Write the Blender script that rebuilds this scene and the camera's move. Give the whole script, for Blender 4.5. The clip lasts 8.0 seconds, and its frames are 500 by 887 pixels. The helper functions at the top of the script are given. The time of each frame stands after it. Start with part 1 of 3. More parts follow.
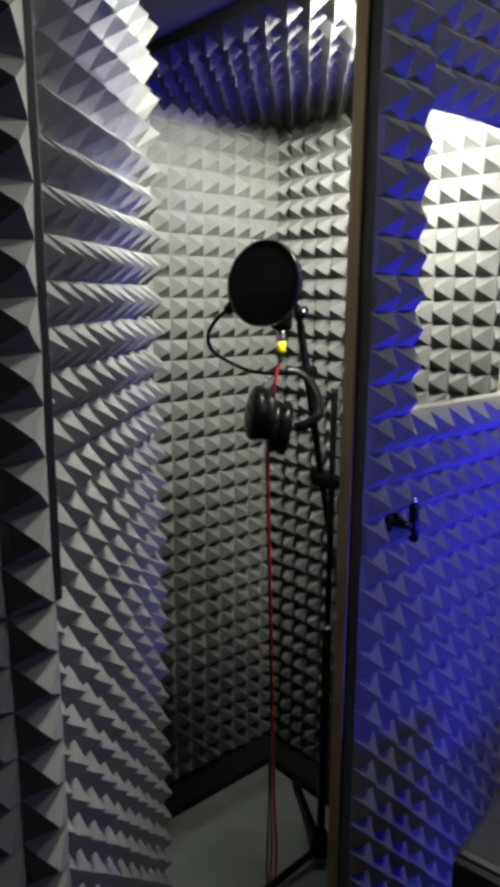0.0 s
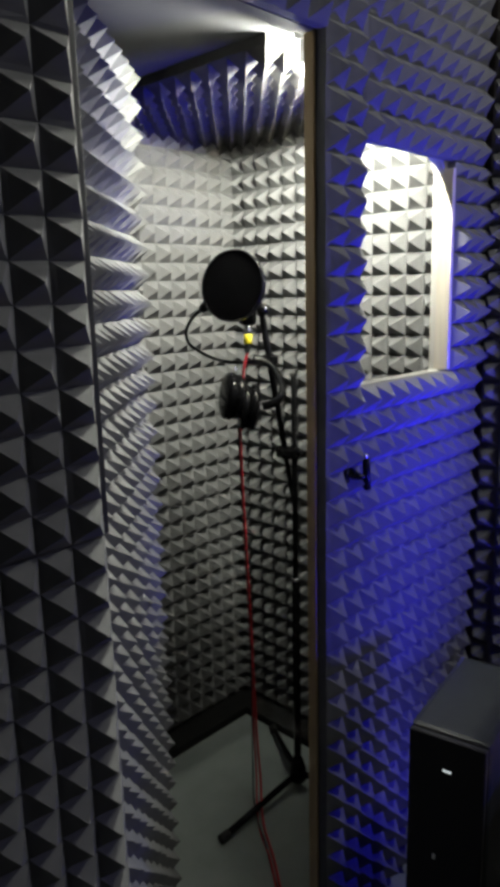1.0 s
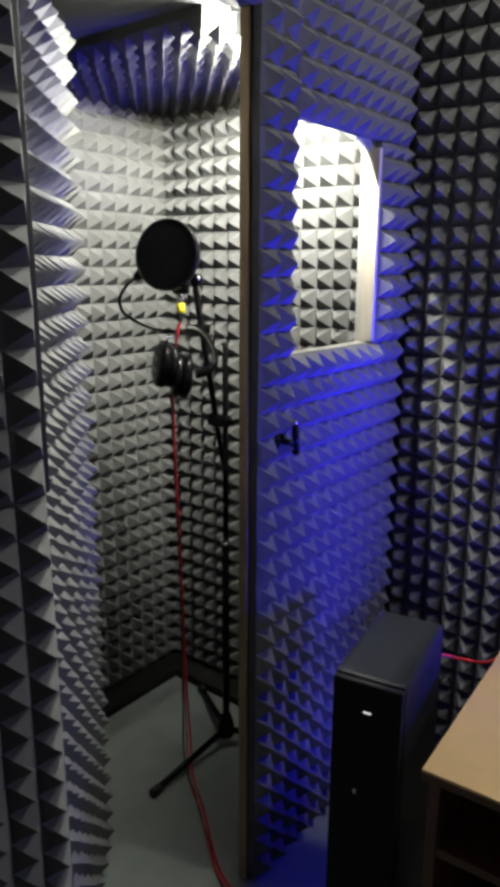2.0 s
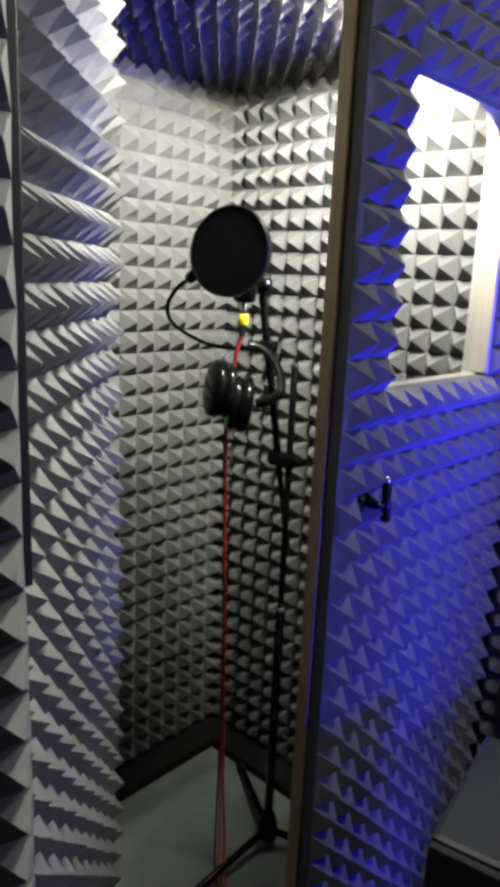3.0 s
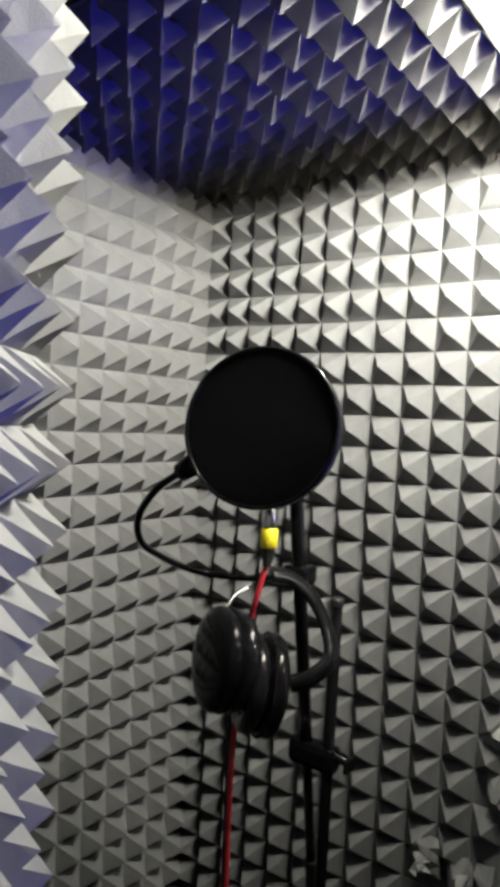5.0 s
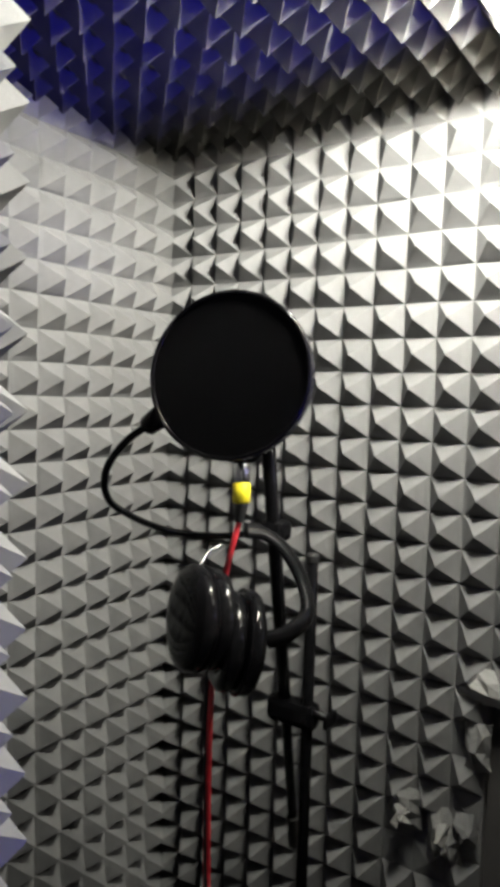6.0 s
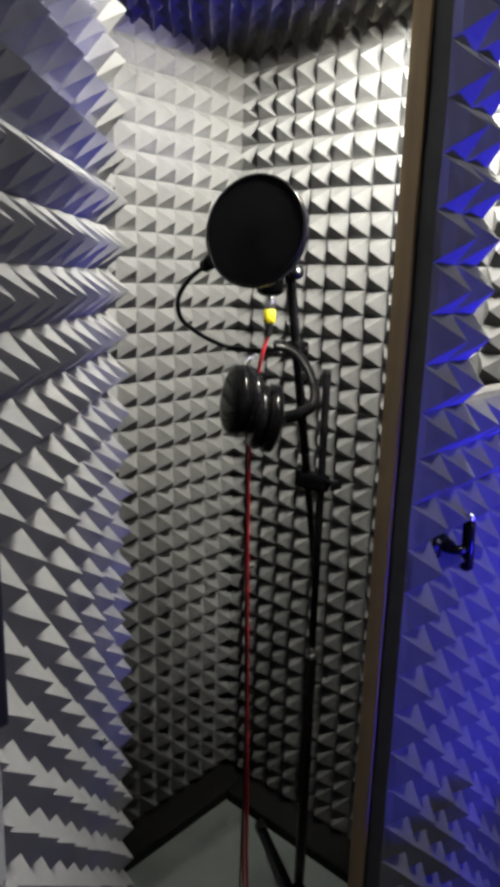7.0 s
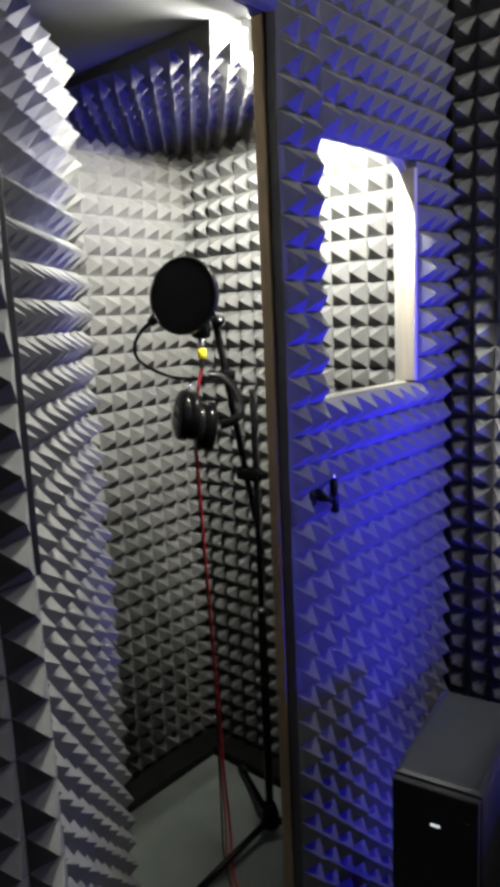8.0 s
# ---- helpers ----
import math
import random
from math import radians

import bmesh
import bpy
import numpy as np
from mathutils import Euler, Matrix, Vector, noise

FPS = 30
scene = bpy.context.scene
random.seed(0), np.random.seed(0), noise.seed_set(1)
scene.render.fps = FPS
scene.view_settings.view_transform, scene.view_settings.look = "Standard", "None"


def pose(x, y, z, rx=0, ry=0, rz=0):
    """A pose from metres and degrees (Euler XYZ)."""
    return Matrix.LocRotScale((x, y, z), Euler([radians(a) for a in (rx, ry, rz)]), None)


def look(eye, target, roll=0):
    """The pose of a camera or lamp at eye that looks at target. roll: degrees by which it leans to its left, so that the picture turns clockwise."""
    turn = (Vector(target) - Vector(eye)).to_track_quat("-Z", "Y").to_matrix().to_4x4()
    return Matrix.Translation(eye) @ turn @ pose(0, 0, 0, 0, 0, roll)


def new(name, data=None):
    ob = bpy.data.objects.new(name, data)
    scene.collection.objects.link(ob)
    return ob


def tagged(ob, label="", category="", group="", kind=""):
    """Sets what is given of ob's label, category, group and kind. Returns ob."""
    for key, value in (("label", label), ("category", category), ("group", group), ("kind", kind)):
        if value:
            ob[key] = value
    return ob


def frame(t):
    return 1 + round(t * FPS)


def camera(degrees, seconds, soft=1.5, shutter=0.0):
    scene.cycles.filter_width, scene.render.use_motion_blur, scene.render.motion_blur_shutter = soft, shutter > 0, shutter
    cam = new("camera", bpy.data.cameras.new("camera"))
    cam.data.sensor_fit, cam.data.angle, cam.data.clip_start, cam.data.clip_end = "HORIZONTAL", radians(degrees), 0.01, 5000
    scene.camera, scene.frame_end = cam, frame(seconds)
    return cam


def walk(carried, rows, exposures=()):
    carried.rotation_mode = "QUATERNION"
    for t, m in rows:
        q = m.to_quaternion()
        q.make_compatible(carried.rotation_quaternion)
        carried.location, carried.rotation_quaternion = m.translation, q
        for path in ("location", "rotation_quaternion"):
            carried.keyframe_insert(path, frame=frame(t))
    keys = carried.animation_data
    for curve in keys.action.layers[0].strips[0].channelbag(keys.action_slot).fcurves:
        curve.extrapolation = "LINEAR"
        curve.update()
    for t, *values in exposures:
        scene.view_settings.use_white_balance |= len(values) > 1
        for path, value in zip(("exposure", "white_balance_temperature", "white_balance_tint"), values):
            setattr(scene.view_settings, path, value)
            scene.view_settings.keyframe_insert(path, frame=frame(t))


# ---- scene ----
cam = camera(38.8, 8.0, soft=5.0)
PATH = [
    (0, (0.172, -0.259, 1.476), (1.458, 1.217, 1.065), 0.4),
    (0.5, (0.146, -0.344, 1.478), (1.459, 1.122, 1.122), -1.5),
    (1, (-0.062, -0.41, 1.481), (1.336, 0.959, 1.065), -1.4),
    (1.5, (-0.127, -0.438, 1.477), (1.389, 0.783, 1.018), 0.2),
    (1.7, (-0.133, -0.449, 1.480), (1.398, 0.745, 0.997), 0.1),
    (2.8, (0.083, -0.249, 1.459), (1.539, 1.031, 0.968), 2.4),
    (3, (0.158, -0.17, 1.455), (1.589, 1.15, 0.996), 2.6),
    (3.5, (0.275, 0.073, 1.453), (1.772, 1.326, 1.02), 3.5),
    (4, (0.354, 0.199, 1.501), (1.976, 1.336, 1.219), 1.1),
    (4.5, (0.473, 0.294, 1.508), (2.069, 1.496, 1.419), 2.2),
    (4.7, (0.500, 0.327, 1.508), (2.091, 1.537, 1.432), 3.0),
    (5.8, (0.582, 0.404, 1.488), (2.239, 1.520, 1.387), 2.1),
    (6, (0.554, 0.378, 1.481), (2.206, 1.496, 1.337), 1.6),
    (6.5, (0.378, 0.227, 1.447), (2.02, 1.301, 1.059), 1.4),
    (7, (0.298, 0.049, 1.431), (1.747, 1.35, 0.975), 1.8),
    (7.5, (0.254, -0.155, 1.424), (1.673, 1.178, 0.964), -0.5),
    (8, (0.037, -0.333, 1.455), (1.514, 0.966, 1.094), -2.5),
]
EXPOSURE = [(0, -0.18, 6500, 3), (0.5, -0.20, 6500, 3), (1, -0.15, 6500, 3), (1.7, 0.0, 6500, 4), (3, 0.16, 6500, 6), (3.5, 0.20, 6500, 7), (4, 0.12, 6500, 7), (4.5, -0.26, 6500, 7),
            (6, -0.16, 6500, 8), (6.5, 0.06, 6500, 8), (7, 0.16, 6500, 8), (8, 0.18, 6500, 6)]
walk(cam, [(t, look(eye, target, roll)) for t, eye, target, roll in PATH], EXPOSURE)

# ---- light ----
world = bpy.data.worlds.new("world")
scene.world = world
world.use_nodes = True
world.node_tree.nodes["Background"].inputs[0].default_value = (0.5, 0.55, 0.75, 1)
world.node_tree.nodes["Background"].inputs[1].default_value = 0.02

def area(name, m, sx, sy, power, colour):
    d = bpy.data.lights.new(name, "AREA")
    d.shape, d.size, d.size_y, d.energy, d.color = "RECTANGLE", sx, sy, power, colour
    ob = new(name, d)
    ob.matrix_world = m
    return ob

LAMP = 6400.0

def bulb(name, at, power, colour, radius):
    d = bpy.data.lights.new(name, "POINT")
    d.energy, d.color, d.shadow_soft_size = power, colour, radius
    ob = new(name, d)
    ob.location = at
    return ob


# the room's ceiling bulb, and blue lamps added for unseen leds: over the cabinet at its back and middle, and upright
# behind the loudspeaker
bulb("room_ceiling_light", (1.30, -0.48, 2.36), 31, (1.0, 0.97, 0.89), 0.07)
BLUE = (0.025, 0.018, 1.0)
# spreads narrowed so the blue stays mostly on the window wall
for eye, aim, wide, tall, watts, spread in (
        ((1.49, -0.40, 0.70), (1.30, 0.44, 1.42), 0.20, 0.10, 6.2, 47),
        ((1.36, -0.90, 0.72), (1.31, 0.44, 0.98), 0.40, 0.14, 3.0, 36),
        ((1.36, -0.90, 0.72), (1.31, 0.44, 0.66), 0.40, 0.14, 1.0, 36),
        ((1.30, 0.27, 0.50), (1.12, 0.44, 0.48), 0.03, 0.50, 0.7, 170),
        ((1.44, 0.20, 0.42), (1.15, 0.44, 0.50), 0.03, 0.50, 1.2, 140)):
    blue = area("blue_led_light", look(eye, aim), wide, tall, watts, BLUE)
    blue.data.spread = radians(spread)
# added lavender fill for the door foam; no source is known there
area("door_fill_light", look((1.50, -0.95, 1.55), (0.60, 0.44, 1.20)), 0.3, 0.3, 5.0, (0.62, 0.60, 1.0))

# ---- materials ----
def material(name, rgb, rough=0.8, vary=0.12, scale=30.0, bump=0.0, bump_scale=300.0, metal=0.0, spread=0.0, spec=0.5):
    """A surface with fine grain, coarse stains, relief, and a spread of tone from piece to piece."""
    m = bpy.data.materials.new(name)
    m.use_nodes = True
    nt = m.node_tree
    b = nt.nodes["Principled BSDF"]
    b.inputs["Roughness"].default_value = rough
    b.inputs["Metallic"].default_value = metal
    b.inputs["Specular IOR Level"].default_value = spec
    tc = nt.nodes.new("ShaderNodeTexCoord")
    n1 = nt.nodes.new("ShaderNodeTexNoise")
    n1.inputs["Scale"].default_value, n1.inputs["Detail"].default_value = scale, 6
    n2 = nt.nodes.new("ShaderNodeTexNoise")
    n2.inputs["Scale"].default_value, n2.inputs["Detail"].default_value = scale / 9, 3
    nt.links.new(tc.outputs["Object"], n1.inputs["Vector"])
    nt.links.new(tc.outputs["Object"], n2.inputs["Vector"])
    add = nt.nodes.new("ShaderNodeMath")
    nt.links.new(n1.outputs["Fac"], add.inputs[0])
    nt.links.new(n2.outputs["Fac"], add.inputs[1])
    rng = nt.nodes.new("ShaderNodeMapRange")
    rng.inputs["From Min"].default_value, rng.inputs["From Max"].default_value = 0.6, 1.4
    rng.inputs["To Min"].default_value, rng.inputs["To Max"].default_value = 1 - vary, 1 + vary
    nt.links.new(add.outputs[0], rng.inputs["Value"])
    fac = rng.outputs[0]
    if spread:
        info = nt.nodes.new("ShaderNodeObjectInfo")
        r2 = nt.nodes.new("ShaderNodeMapRange")
        r2.inputs["To Min"].default_value, r2.inputs["To Max"].default_value = 1 - spread, 1 + spread
        nt.links.new(info.outputs["Random"], r2.inputs["Value"])
        mul = nt.nodes.new("ShaderNodeMath")
        mul.operation = "MULTIPLY"
        nt.links.new(fac, mul.inputs[0])
        nt.links.new(r2.outputs[0], mul.inputs[1])
        fac = mul.outputs[0]
    mix = nt.nodes.new("ShaderNodeVectorMath")
    mix.operation = "SCALE"
    mix.inputs[0].default_value = rgb
    nt.links.new(fac, mix.inputs["Scale"])
    nt.links.new(mix.outputs[0], b.inputs["Base Color"])
    if bump:
        n3 = nt.nodes.new("ShaderNodeTexNoise")
        n3.inputs["Scale"].default_value, n3.inputs["Detail"].default_value = bump_scale, 4
        nt.links.new(tc.outputs["Object"], n3.inputs["Vector"])
        bp = nt.nodes.new("ShaderNodeBump")
        bp.inputs["Strength"].default_value, bp.inputs["Distance"].default_value = bump, 0.002
        nt.links.new(n3.outputs["Fac"], bp.inputs["Height"])
        nt.links.new(bp.outputs[0], b.inputs["Normal"])
    return m


def wood_material(name, rgb, rough=0.6):
    m = material(name, rgb, rough, vary=0.3, scale=60, bump=0.3, bump_scale=200)
    nt = m.node_tree
    mp = nt.nodes.new("ShaderNodeMapping")
    mp.inputs["Scale"].default_value = (1, 1, 0.06)
    tc = next(n for n in nt.nodes if n.bl_idname == "ShaderNodeTexCoord")
    nt.links.new(tc.outputs["Object"], mp.inputs["Vector"])
    for n in nt.nodes:
        if n.bl_idname == "ShaderNodeTexNoise":
            nt.links.new(mp.outputs[0], n.inputs["Vector"])
    return m


def glow(name, rgb, strength):
    m = bpy.data.materials.new(name)
    m.use_nodes = True
    b = m.node_tree.nodes["Principled BSDF"]
    b.inputs["Base Color"].default_value = (0.8, 0.8, 0.8, 1)
    b.inputs["Emission Color"].default_value = (*rgb, 1)
    b.inputs["Emission Strength"].default_value = strength
    return m


FOAM = material("grey_foam", (0.105, 0.105, 0.106), 1.0, vary=0.12, scale=40, bump=0.18, bump_scale=700, spread=0.05, spec=0.1)
# darker copy of the grey foam: the ceiling's shade is in its colour
FOAM_SHADED = material("shaded_foam", (0.034, 0.034, 0.033), 1.0, vary=0.12, scale=40, bump=0.18, bump_scale=700, spread=0.05, spec=0.1)
TORN = material("torn_foam", (0.22, 0.22, 0.21), 1.0, vary=0.25, scale=60, bump=0.8, bump_scale=200)
STUMP = material("faded_foam", (0.12, 0.12, 0.117), 1.0, vary=0.25, scale=60, bump=0.6, bump_scale=200)
BOARD = material("dark_board", (0.035, 0.033, 0.032), 0.8, vary=0.25, scale=20, bump=0.2)
FOOT_SHADE = material("foot_shade_black", (0.009, 0.009, 0.009), 0.9, vary=0.3, scale=20, bump=0.2, spec=0.1)
# near black: the unlit look of the booth ceiling is put into the colour
SHADED_PAINT = material("shaded_grey_paint", (0.022, 0.023, 0.026), 0.7, vary=0.10, scale=12, bump=0.2, bump_scale=60)
WALLP = material("wall_paint", (0.30, 0.30, 0.31), 0.8, vary=0.10, scale=8, bump=0.2, bump_scale=80)
WOOD = wood_material("brown_wood", (0.33, 0.23, 0.11), 0.55)
PALE = wood_material("greyed_wood", (0.34, 0.30, 0.25), 0.7)
LINER = wood_material("pale_wood", (0.31, 0.30, 0.275), 0.55)
VINYL = material("grey_vinyl", (0.20, 0.22, 0.21), 0.45, vary=0.14, scale=14, bump=0.15, bump_scale=150)
BLACK = material("black_metal", (0.004, 0.004, 0.0045), 0.22, vary=0.2, scale=50, spec=0.1)
RUBBER = material("black_rubber", (0.010, 0.010, 0.010), 0.6, vary=0.2, scale=50, spec=0.3)
PLASTIC = material("black_plastic", (0.004, 0.004, 0.0045), 0.13, vary=0.15, scale=40, spec=0.08)
LEATHER = material("black_leatherette", (0.005, 0.005, 0.0055), 0.16, vary=0.2, scale=70, spec=0.12)
CLOTH = material("black_nylon", (0.002, 0.002, 0.0025), 0.95, vary=0.15, scale=300, bump=0.4, bump_scale=900, spec=0.04)
CHROME = material("bright_metal", (0.6, 0.6, 0.6), 0.25, vary=0.1, scale=50, metal=1.0)
YELLOW = material("yellow_plastic", (0.75, 0.62, 0.02), 0.5, vary=0.08, scale=80)
RED = material("red_rubber", (0.45, 0.02, 0.03), 0.5, vary=0.15, scale=60)
VENEER = material("black_ash", (0.016, 0.018, 0.018), 0.5, vary=0.2, scale=30, bump=0.2, bump_scale=250, spec=0.2)
GRILLE = material("grille_cloth", (0.008, 0.008, 0.009), 0.9, vary=0.2, scale=200, bump=0.4, bump_scale=700)
BEIGE = material("beige_laminate", (0.76, 0.52, 0.22), 0.4, vary=0.07, scale=25, bump=0.05, bump_scale=120)
BROWN = wood_material("dark_brown_wood", (0.13, 0.066, 0.032), 0.5)
TUBE = glow("lamp_tube", (1.0, 0.97, 0.88), LAMP)
# glow added to make the white badge bright on the dark speaker front
BADGE = glow("glow_badge", (0.9, 0.95, 1.0), 0.7)
WHITE = material("white_metal", (0.75, 0.75, 0.75), 0.4, vary=0.05)

# ---- building helpers ----
def part(name, bm, mat, parent=None, label="", smooth=False):
    me = bpy.data.meshes.new(name)
    bmesh.ops.recalc_face_normals(bm, faces=bm.faces[:])
    bm.to_mesh(me)
    bm.free()
    me.materials.append(mat)
    if smooth:
        me.shade_smooth()
    ob = new(name, me)
    if parent:
        ob.parent = parent
        ob.matrix_parent_inverse = Matrix.Translation(-base_of(parent))
    if label:
        tagged(ob, label)
    return ob


def base_of(ob):
    p = Vector(ob.location)
    return p + base_of(ob.parent) if ob.parent and ob.type == "EMPTY" else p


def thing(name, x, y, z, label, category, group="", kind=""):
    ob = new(name)
    ob.location = (x, y, z)
    ob.empty_display_size = 0.05
    return tagged(ob, label, category, group, kind)


def box(x0, y0, z0, x1, y1, z1, bevel=0.0, bm=None):
    bm = bm or bmesh.new()
    r = bmesh.ops.create_cube(bm, size=1)
    for v in r["verts"]:
        v.co = ((x0 + x1) / 2 + v.co.x * (x1 - x0), (y0 + y1) / 2 + v.co.y * (y1 - y0), (z0 + z1) / 2 + v.co.z * (z1 - z0))
    if bevel:
        es = list({e for v in r["verts"] for e in v.link_edges})
        bmesh.ops.bevel(bm, geom=es, offset=bevel, segments=2, affect="EDGES", profile=0.6)
    return bm


def rod(p, q, r0, r1=None, n=16, bm=None, bevel=0.0):
    """A round bar from p to q, with its end edges eased."""
    bm = bm or bmesh.new()
    p, q = Vector(p), Vector(q)
    r1 = r0 if r1 is None else r1
    d = q - p
    rot = d.to_track_quat("Z", "Y").to_matrix()
    rings = [(0, r0 - bevel), (bevel, r0), (d.length - bevel, r1), (d.length, r1 - bevel)] if bevel else [(0, r0), (d.length, r1)]
    vs = [[bm.verts.new(p + rot @ Vector((r * math.cos(2 * math.pi * i / n), r * math.sin(2 * math.pi * i / n), h))) for i in range(n)] for h, r in rings]
    for a, b in zip(vs, vs[1:]):
        for i in range(n):
            bm.faces.new((a[i], a[(i + 1) % n], b[(i + 1) % n], b[i]))
    bm.faces.new(vs[0][::-1])
    bm.faces.new(vs[-1])
    return bm


def smooth_path(pts, n=10):
    """Catmull-Rom through the given points."""
    ps = [Vector(p) for p in pts]
    ps = [2 * ps[0] - ps[1]] + ps + [2 * ps[-1] - ps[-2]]
    out = []
    for i in range(1, len(ps) - 2):
        a, b, c, d = ps[i - 1:i + 3]
        for k in range(n):
            t = k / n
            out.append(0.5 * (2 * b + (c - a) * t + (2 * a - 5 * b + 4 * c - d) * t * t + (3 * b - a - 3 * c + d) * t ** 3))
    out.append(ps[-2])
    return out


def tube(pts, r, n=8, flat=1.0, bm=None, steps=10):
    """A cable or bent bar along the points; flat widens it sideways."""
    bm = bm or bmesh.new()
    path = smooth_path(pts, steps)
    rings = []
    side = None
    for i, p in enumerate(path):
        d = (path[min(i + 1, len(path) - 1)] - path[max(i - 1, 0)]).normalized()
        if side is None:
            side = d.orthogonal().normalized()
        side = (side - d * side.dot(d)).normalized()
        up = d.cross(side)
        rings.append([bm.verts.new(p + side * (r * flat * math.cos(2 * math.pi * k / n)) + up * (r * math.sin(2 * math.pi * k / n))) for k in range(n)])
    for a, b in zip(rings, rings[1:]):
        for k in range(n):
            bm.faces.new((a[k], a[(k + 1) % n], b[(k + 1) % n], b[k]))
    bm.faces.new(rings[0][::-1])
    bm.faces.new(rings[-1])
    return bm


def ring(c, n, R, r, seg=48, m=10, bm=None, squash=1.0):
    """A torus round the axis n."""
    bm = bm or bmesh.new()
    rot = Vector(n).to_track_quat("Z", "Y").to_matrix()
    vs = []
    for i in range(seg):
        a = 2 * math.pi * i / seg
        vs.append([bm.verts.new(Vector(c) + rot @ Vector(((R + r * math.cos(b)) * math.cos(a), (R + r * math.cos(b)) * math.sin(a), squash * r * math.sin(b)))) for b in (2 * math.pi * k / m for k in range(m))])
    for i in range(seg):
        for k in range(m):
            bm.faces.new((vs[i][k], vs[(i + 1) % seg][k], vs[(i + 1) % seg][(k + 1) % m], vs[i][(k + 1) % m]))
    return bm


def turned(c, n, profile, seg=40, bm=None):
    """A turned body round the axis n: profile of (height, radius)."""
    bm = bm or bmesh.new()
    rot = Vector(n).to_track_quat("Z", "Y").to_matrix()
    rings = [[bm.verts.new(Vector(c) + rot @ Vector((r * math.cos(2 * math.pi * i / seg), r * math.sin(2 * math.pi * i / seg), h))) for i in range(seg)] for h, r in profile]
    for a, b in zip(rings, rings[1:]):
        for i in range(seg):
            bm.faces.new((a[i], a[(i + 1) % seg], b[(i + 1) % seg], b[i]))
    bm.faces.new(rings[0][::-1])
    bm.faces.new(rings[-1])
    return bm


def hoop(c, n, r0, r1, h, seg=64):
    """A flat band bent into a circle round the axis n."""
    bm = bmesh.new()
    rot = Vector(n).to_track_quat("Z", "Y").to_matrix()
    rings = [[bm.verts.new(Vector(c) + rot @ Vector((q * math.cos(2 * math.pi * i / seg), q * math.sin(2 * math.pi * i / seg), z))) for i in range(seg)]
             for q, z in ((r0, 0), (r1, 0), (r1, h), (r0, h))]
    for k in range(4):
        a, b = rings[k], rings[(k + 1) % 4]
        for i in range(seg):
            bm.faces.new((a[i], a[(i + 1) % seg], b[(i + 1) % seg], b[i]))
    return bm


CELL, RISE, SLAB = 0.055, 0.036, 0.02

def foam(parent, o, a, b, na, nb, label="", last=1.0, lost=(), mat=None):
    """One foam sheet of square pyramids: from the corner o, na cells along a and nb along b, tips towards a x b. last shortens the
    final row; lost gives cells that are torn off."""
    rnd = random.Random(int(abs(o[0] * 977 + o[1] * 613 + o[2] * 331) * 1000) + na)
    o, a, b = Vector(o), Vector(a).normalized(), Vector(b).normalized()
    n = a.cross(b)
    la = [CELL * i for i in range(na + 1)]
    lb = [CELL * j for j in range(nb)] + [CELL * (nb - 1 + last)]
    vs, fs = [], []
    jig = lambda s: rnd.uniform(-s, s)
    for j in range(nb + 1):
        for i in range(na + 1):
            vs.append(o + a * (la[i] + jig(.0012)) + b * (lb[j] + jig(.0012)) + n * jig(.0008))
    g = lambda i, j: j * (na + 1) + i
    for j in range(nb):
        for i in range(na):
            ca, cb = (la[i] + la[i + 1]) / 2 + jig(.0016), (lb[j] + lb[j + 1]) / 2 + jig(.0016)
            ha, hb = (la[i + 1] - la[i]) / 2, (lb[j + 1] - lb[j]) / 2
            rise = RISE * min(1, hb * 2 / CELL) * (1 + jig(.035))
            if (i, j) in lost:
                rise *= 0.18 + jig(.1)
            corners = [g(i, j), g(i + 1, j), g(i + 1, j + 1), g(i, j + 1)]
            prev = corners
            for f, h in ((.80, .185), (.45, .535), (.12, .885)):
                k = len(vs)
                for sa, sb in ((-1, -1), (1, -1), (1, 1), (-1, 1)):
                    vs.append(o + a * (ca + sa * ha * f + jig(.0004)) + b * (cb + sb * hb * f + jig(.0004)) + n * rise * h)
                cur = [k, k + 1, k + 2, k + 3]
                for q in range(4):
                    p = (q + 1) % 4
                    fs.append((prev[q], prev[p], cur[p], cur[q]))
                prev = cur
            k = len(vs)
            vs.append(o + a * ca + b * cb + n * rise)
            for q in range(4):
                fs.append((prev[q], prev[(q + 1) % 4], k))
    # edges and back of the sheet
    rim = [g(i, 0) for i in range(na)] + [g(na, j) for j in range(nb)] + [g(i, nb) for i in range(na, 0, -1)] + [g(0, j) for j in range(nb, 0, -1)]
    k = len(vs)
    for r in rim:
        vs.append(vs[r] - n * SLAB)
    m = len(rim)
    for q in range(m):
        p = (q + 1) % m
        fs.append((rim[p], rim[q], k + q, k + p))
    fs.append(tuple(k + q for q in range(m)))
    me = bpy.data.meshes.new("foam_panel")
    me.from_pydata([tuple(v) for v in vs], [], fs)
    me.materials.append(mat or FOAM)
    ob = new("foam_panel", me)
    ob.parent = parent
    ob.matrix_parent_inverse = Matrix.Translation(-base_of(parent))
    if label:
        tagged(ob, label)
    return ob


def structure(name, bm, mat, label, category):
    return tagged(part(name, bm, mat), label, category, kind="structure")

# ---- the room and the booth ----
XR, YB = 1.65, 1.32           # foam planes of the side wall and of the booth's back wall
YF = 0.436                    # foam plane of the booth's front wall
TOP = 2.45

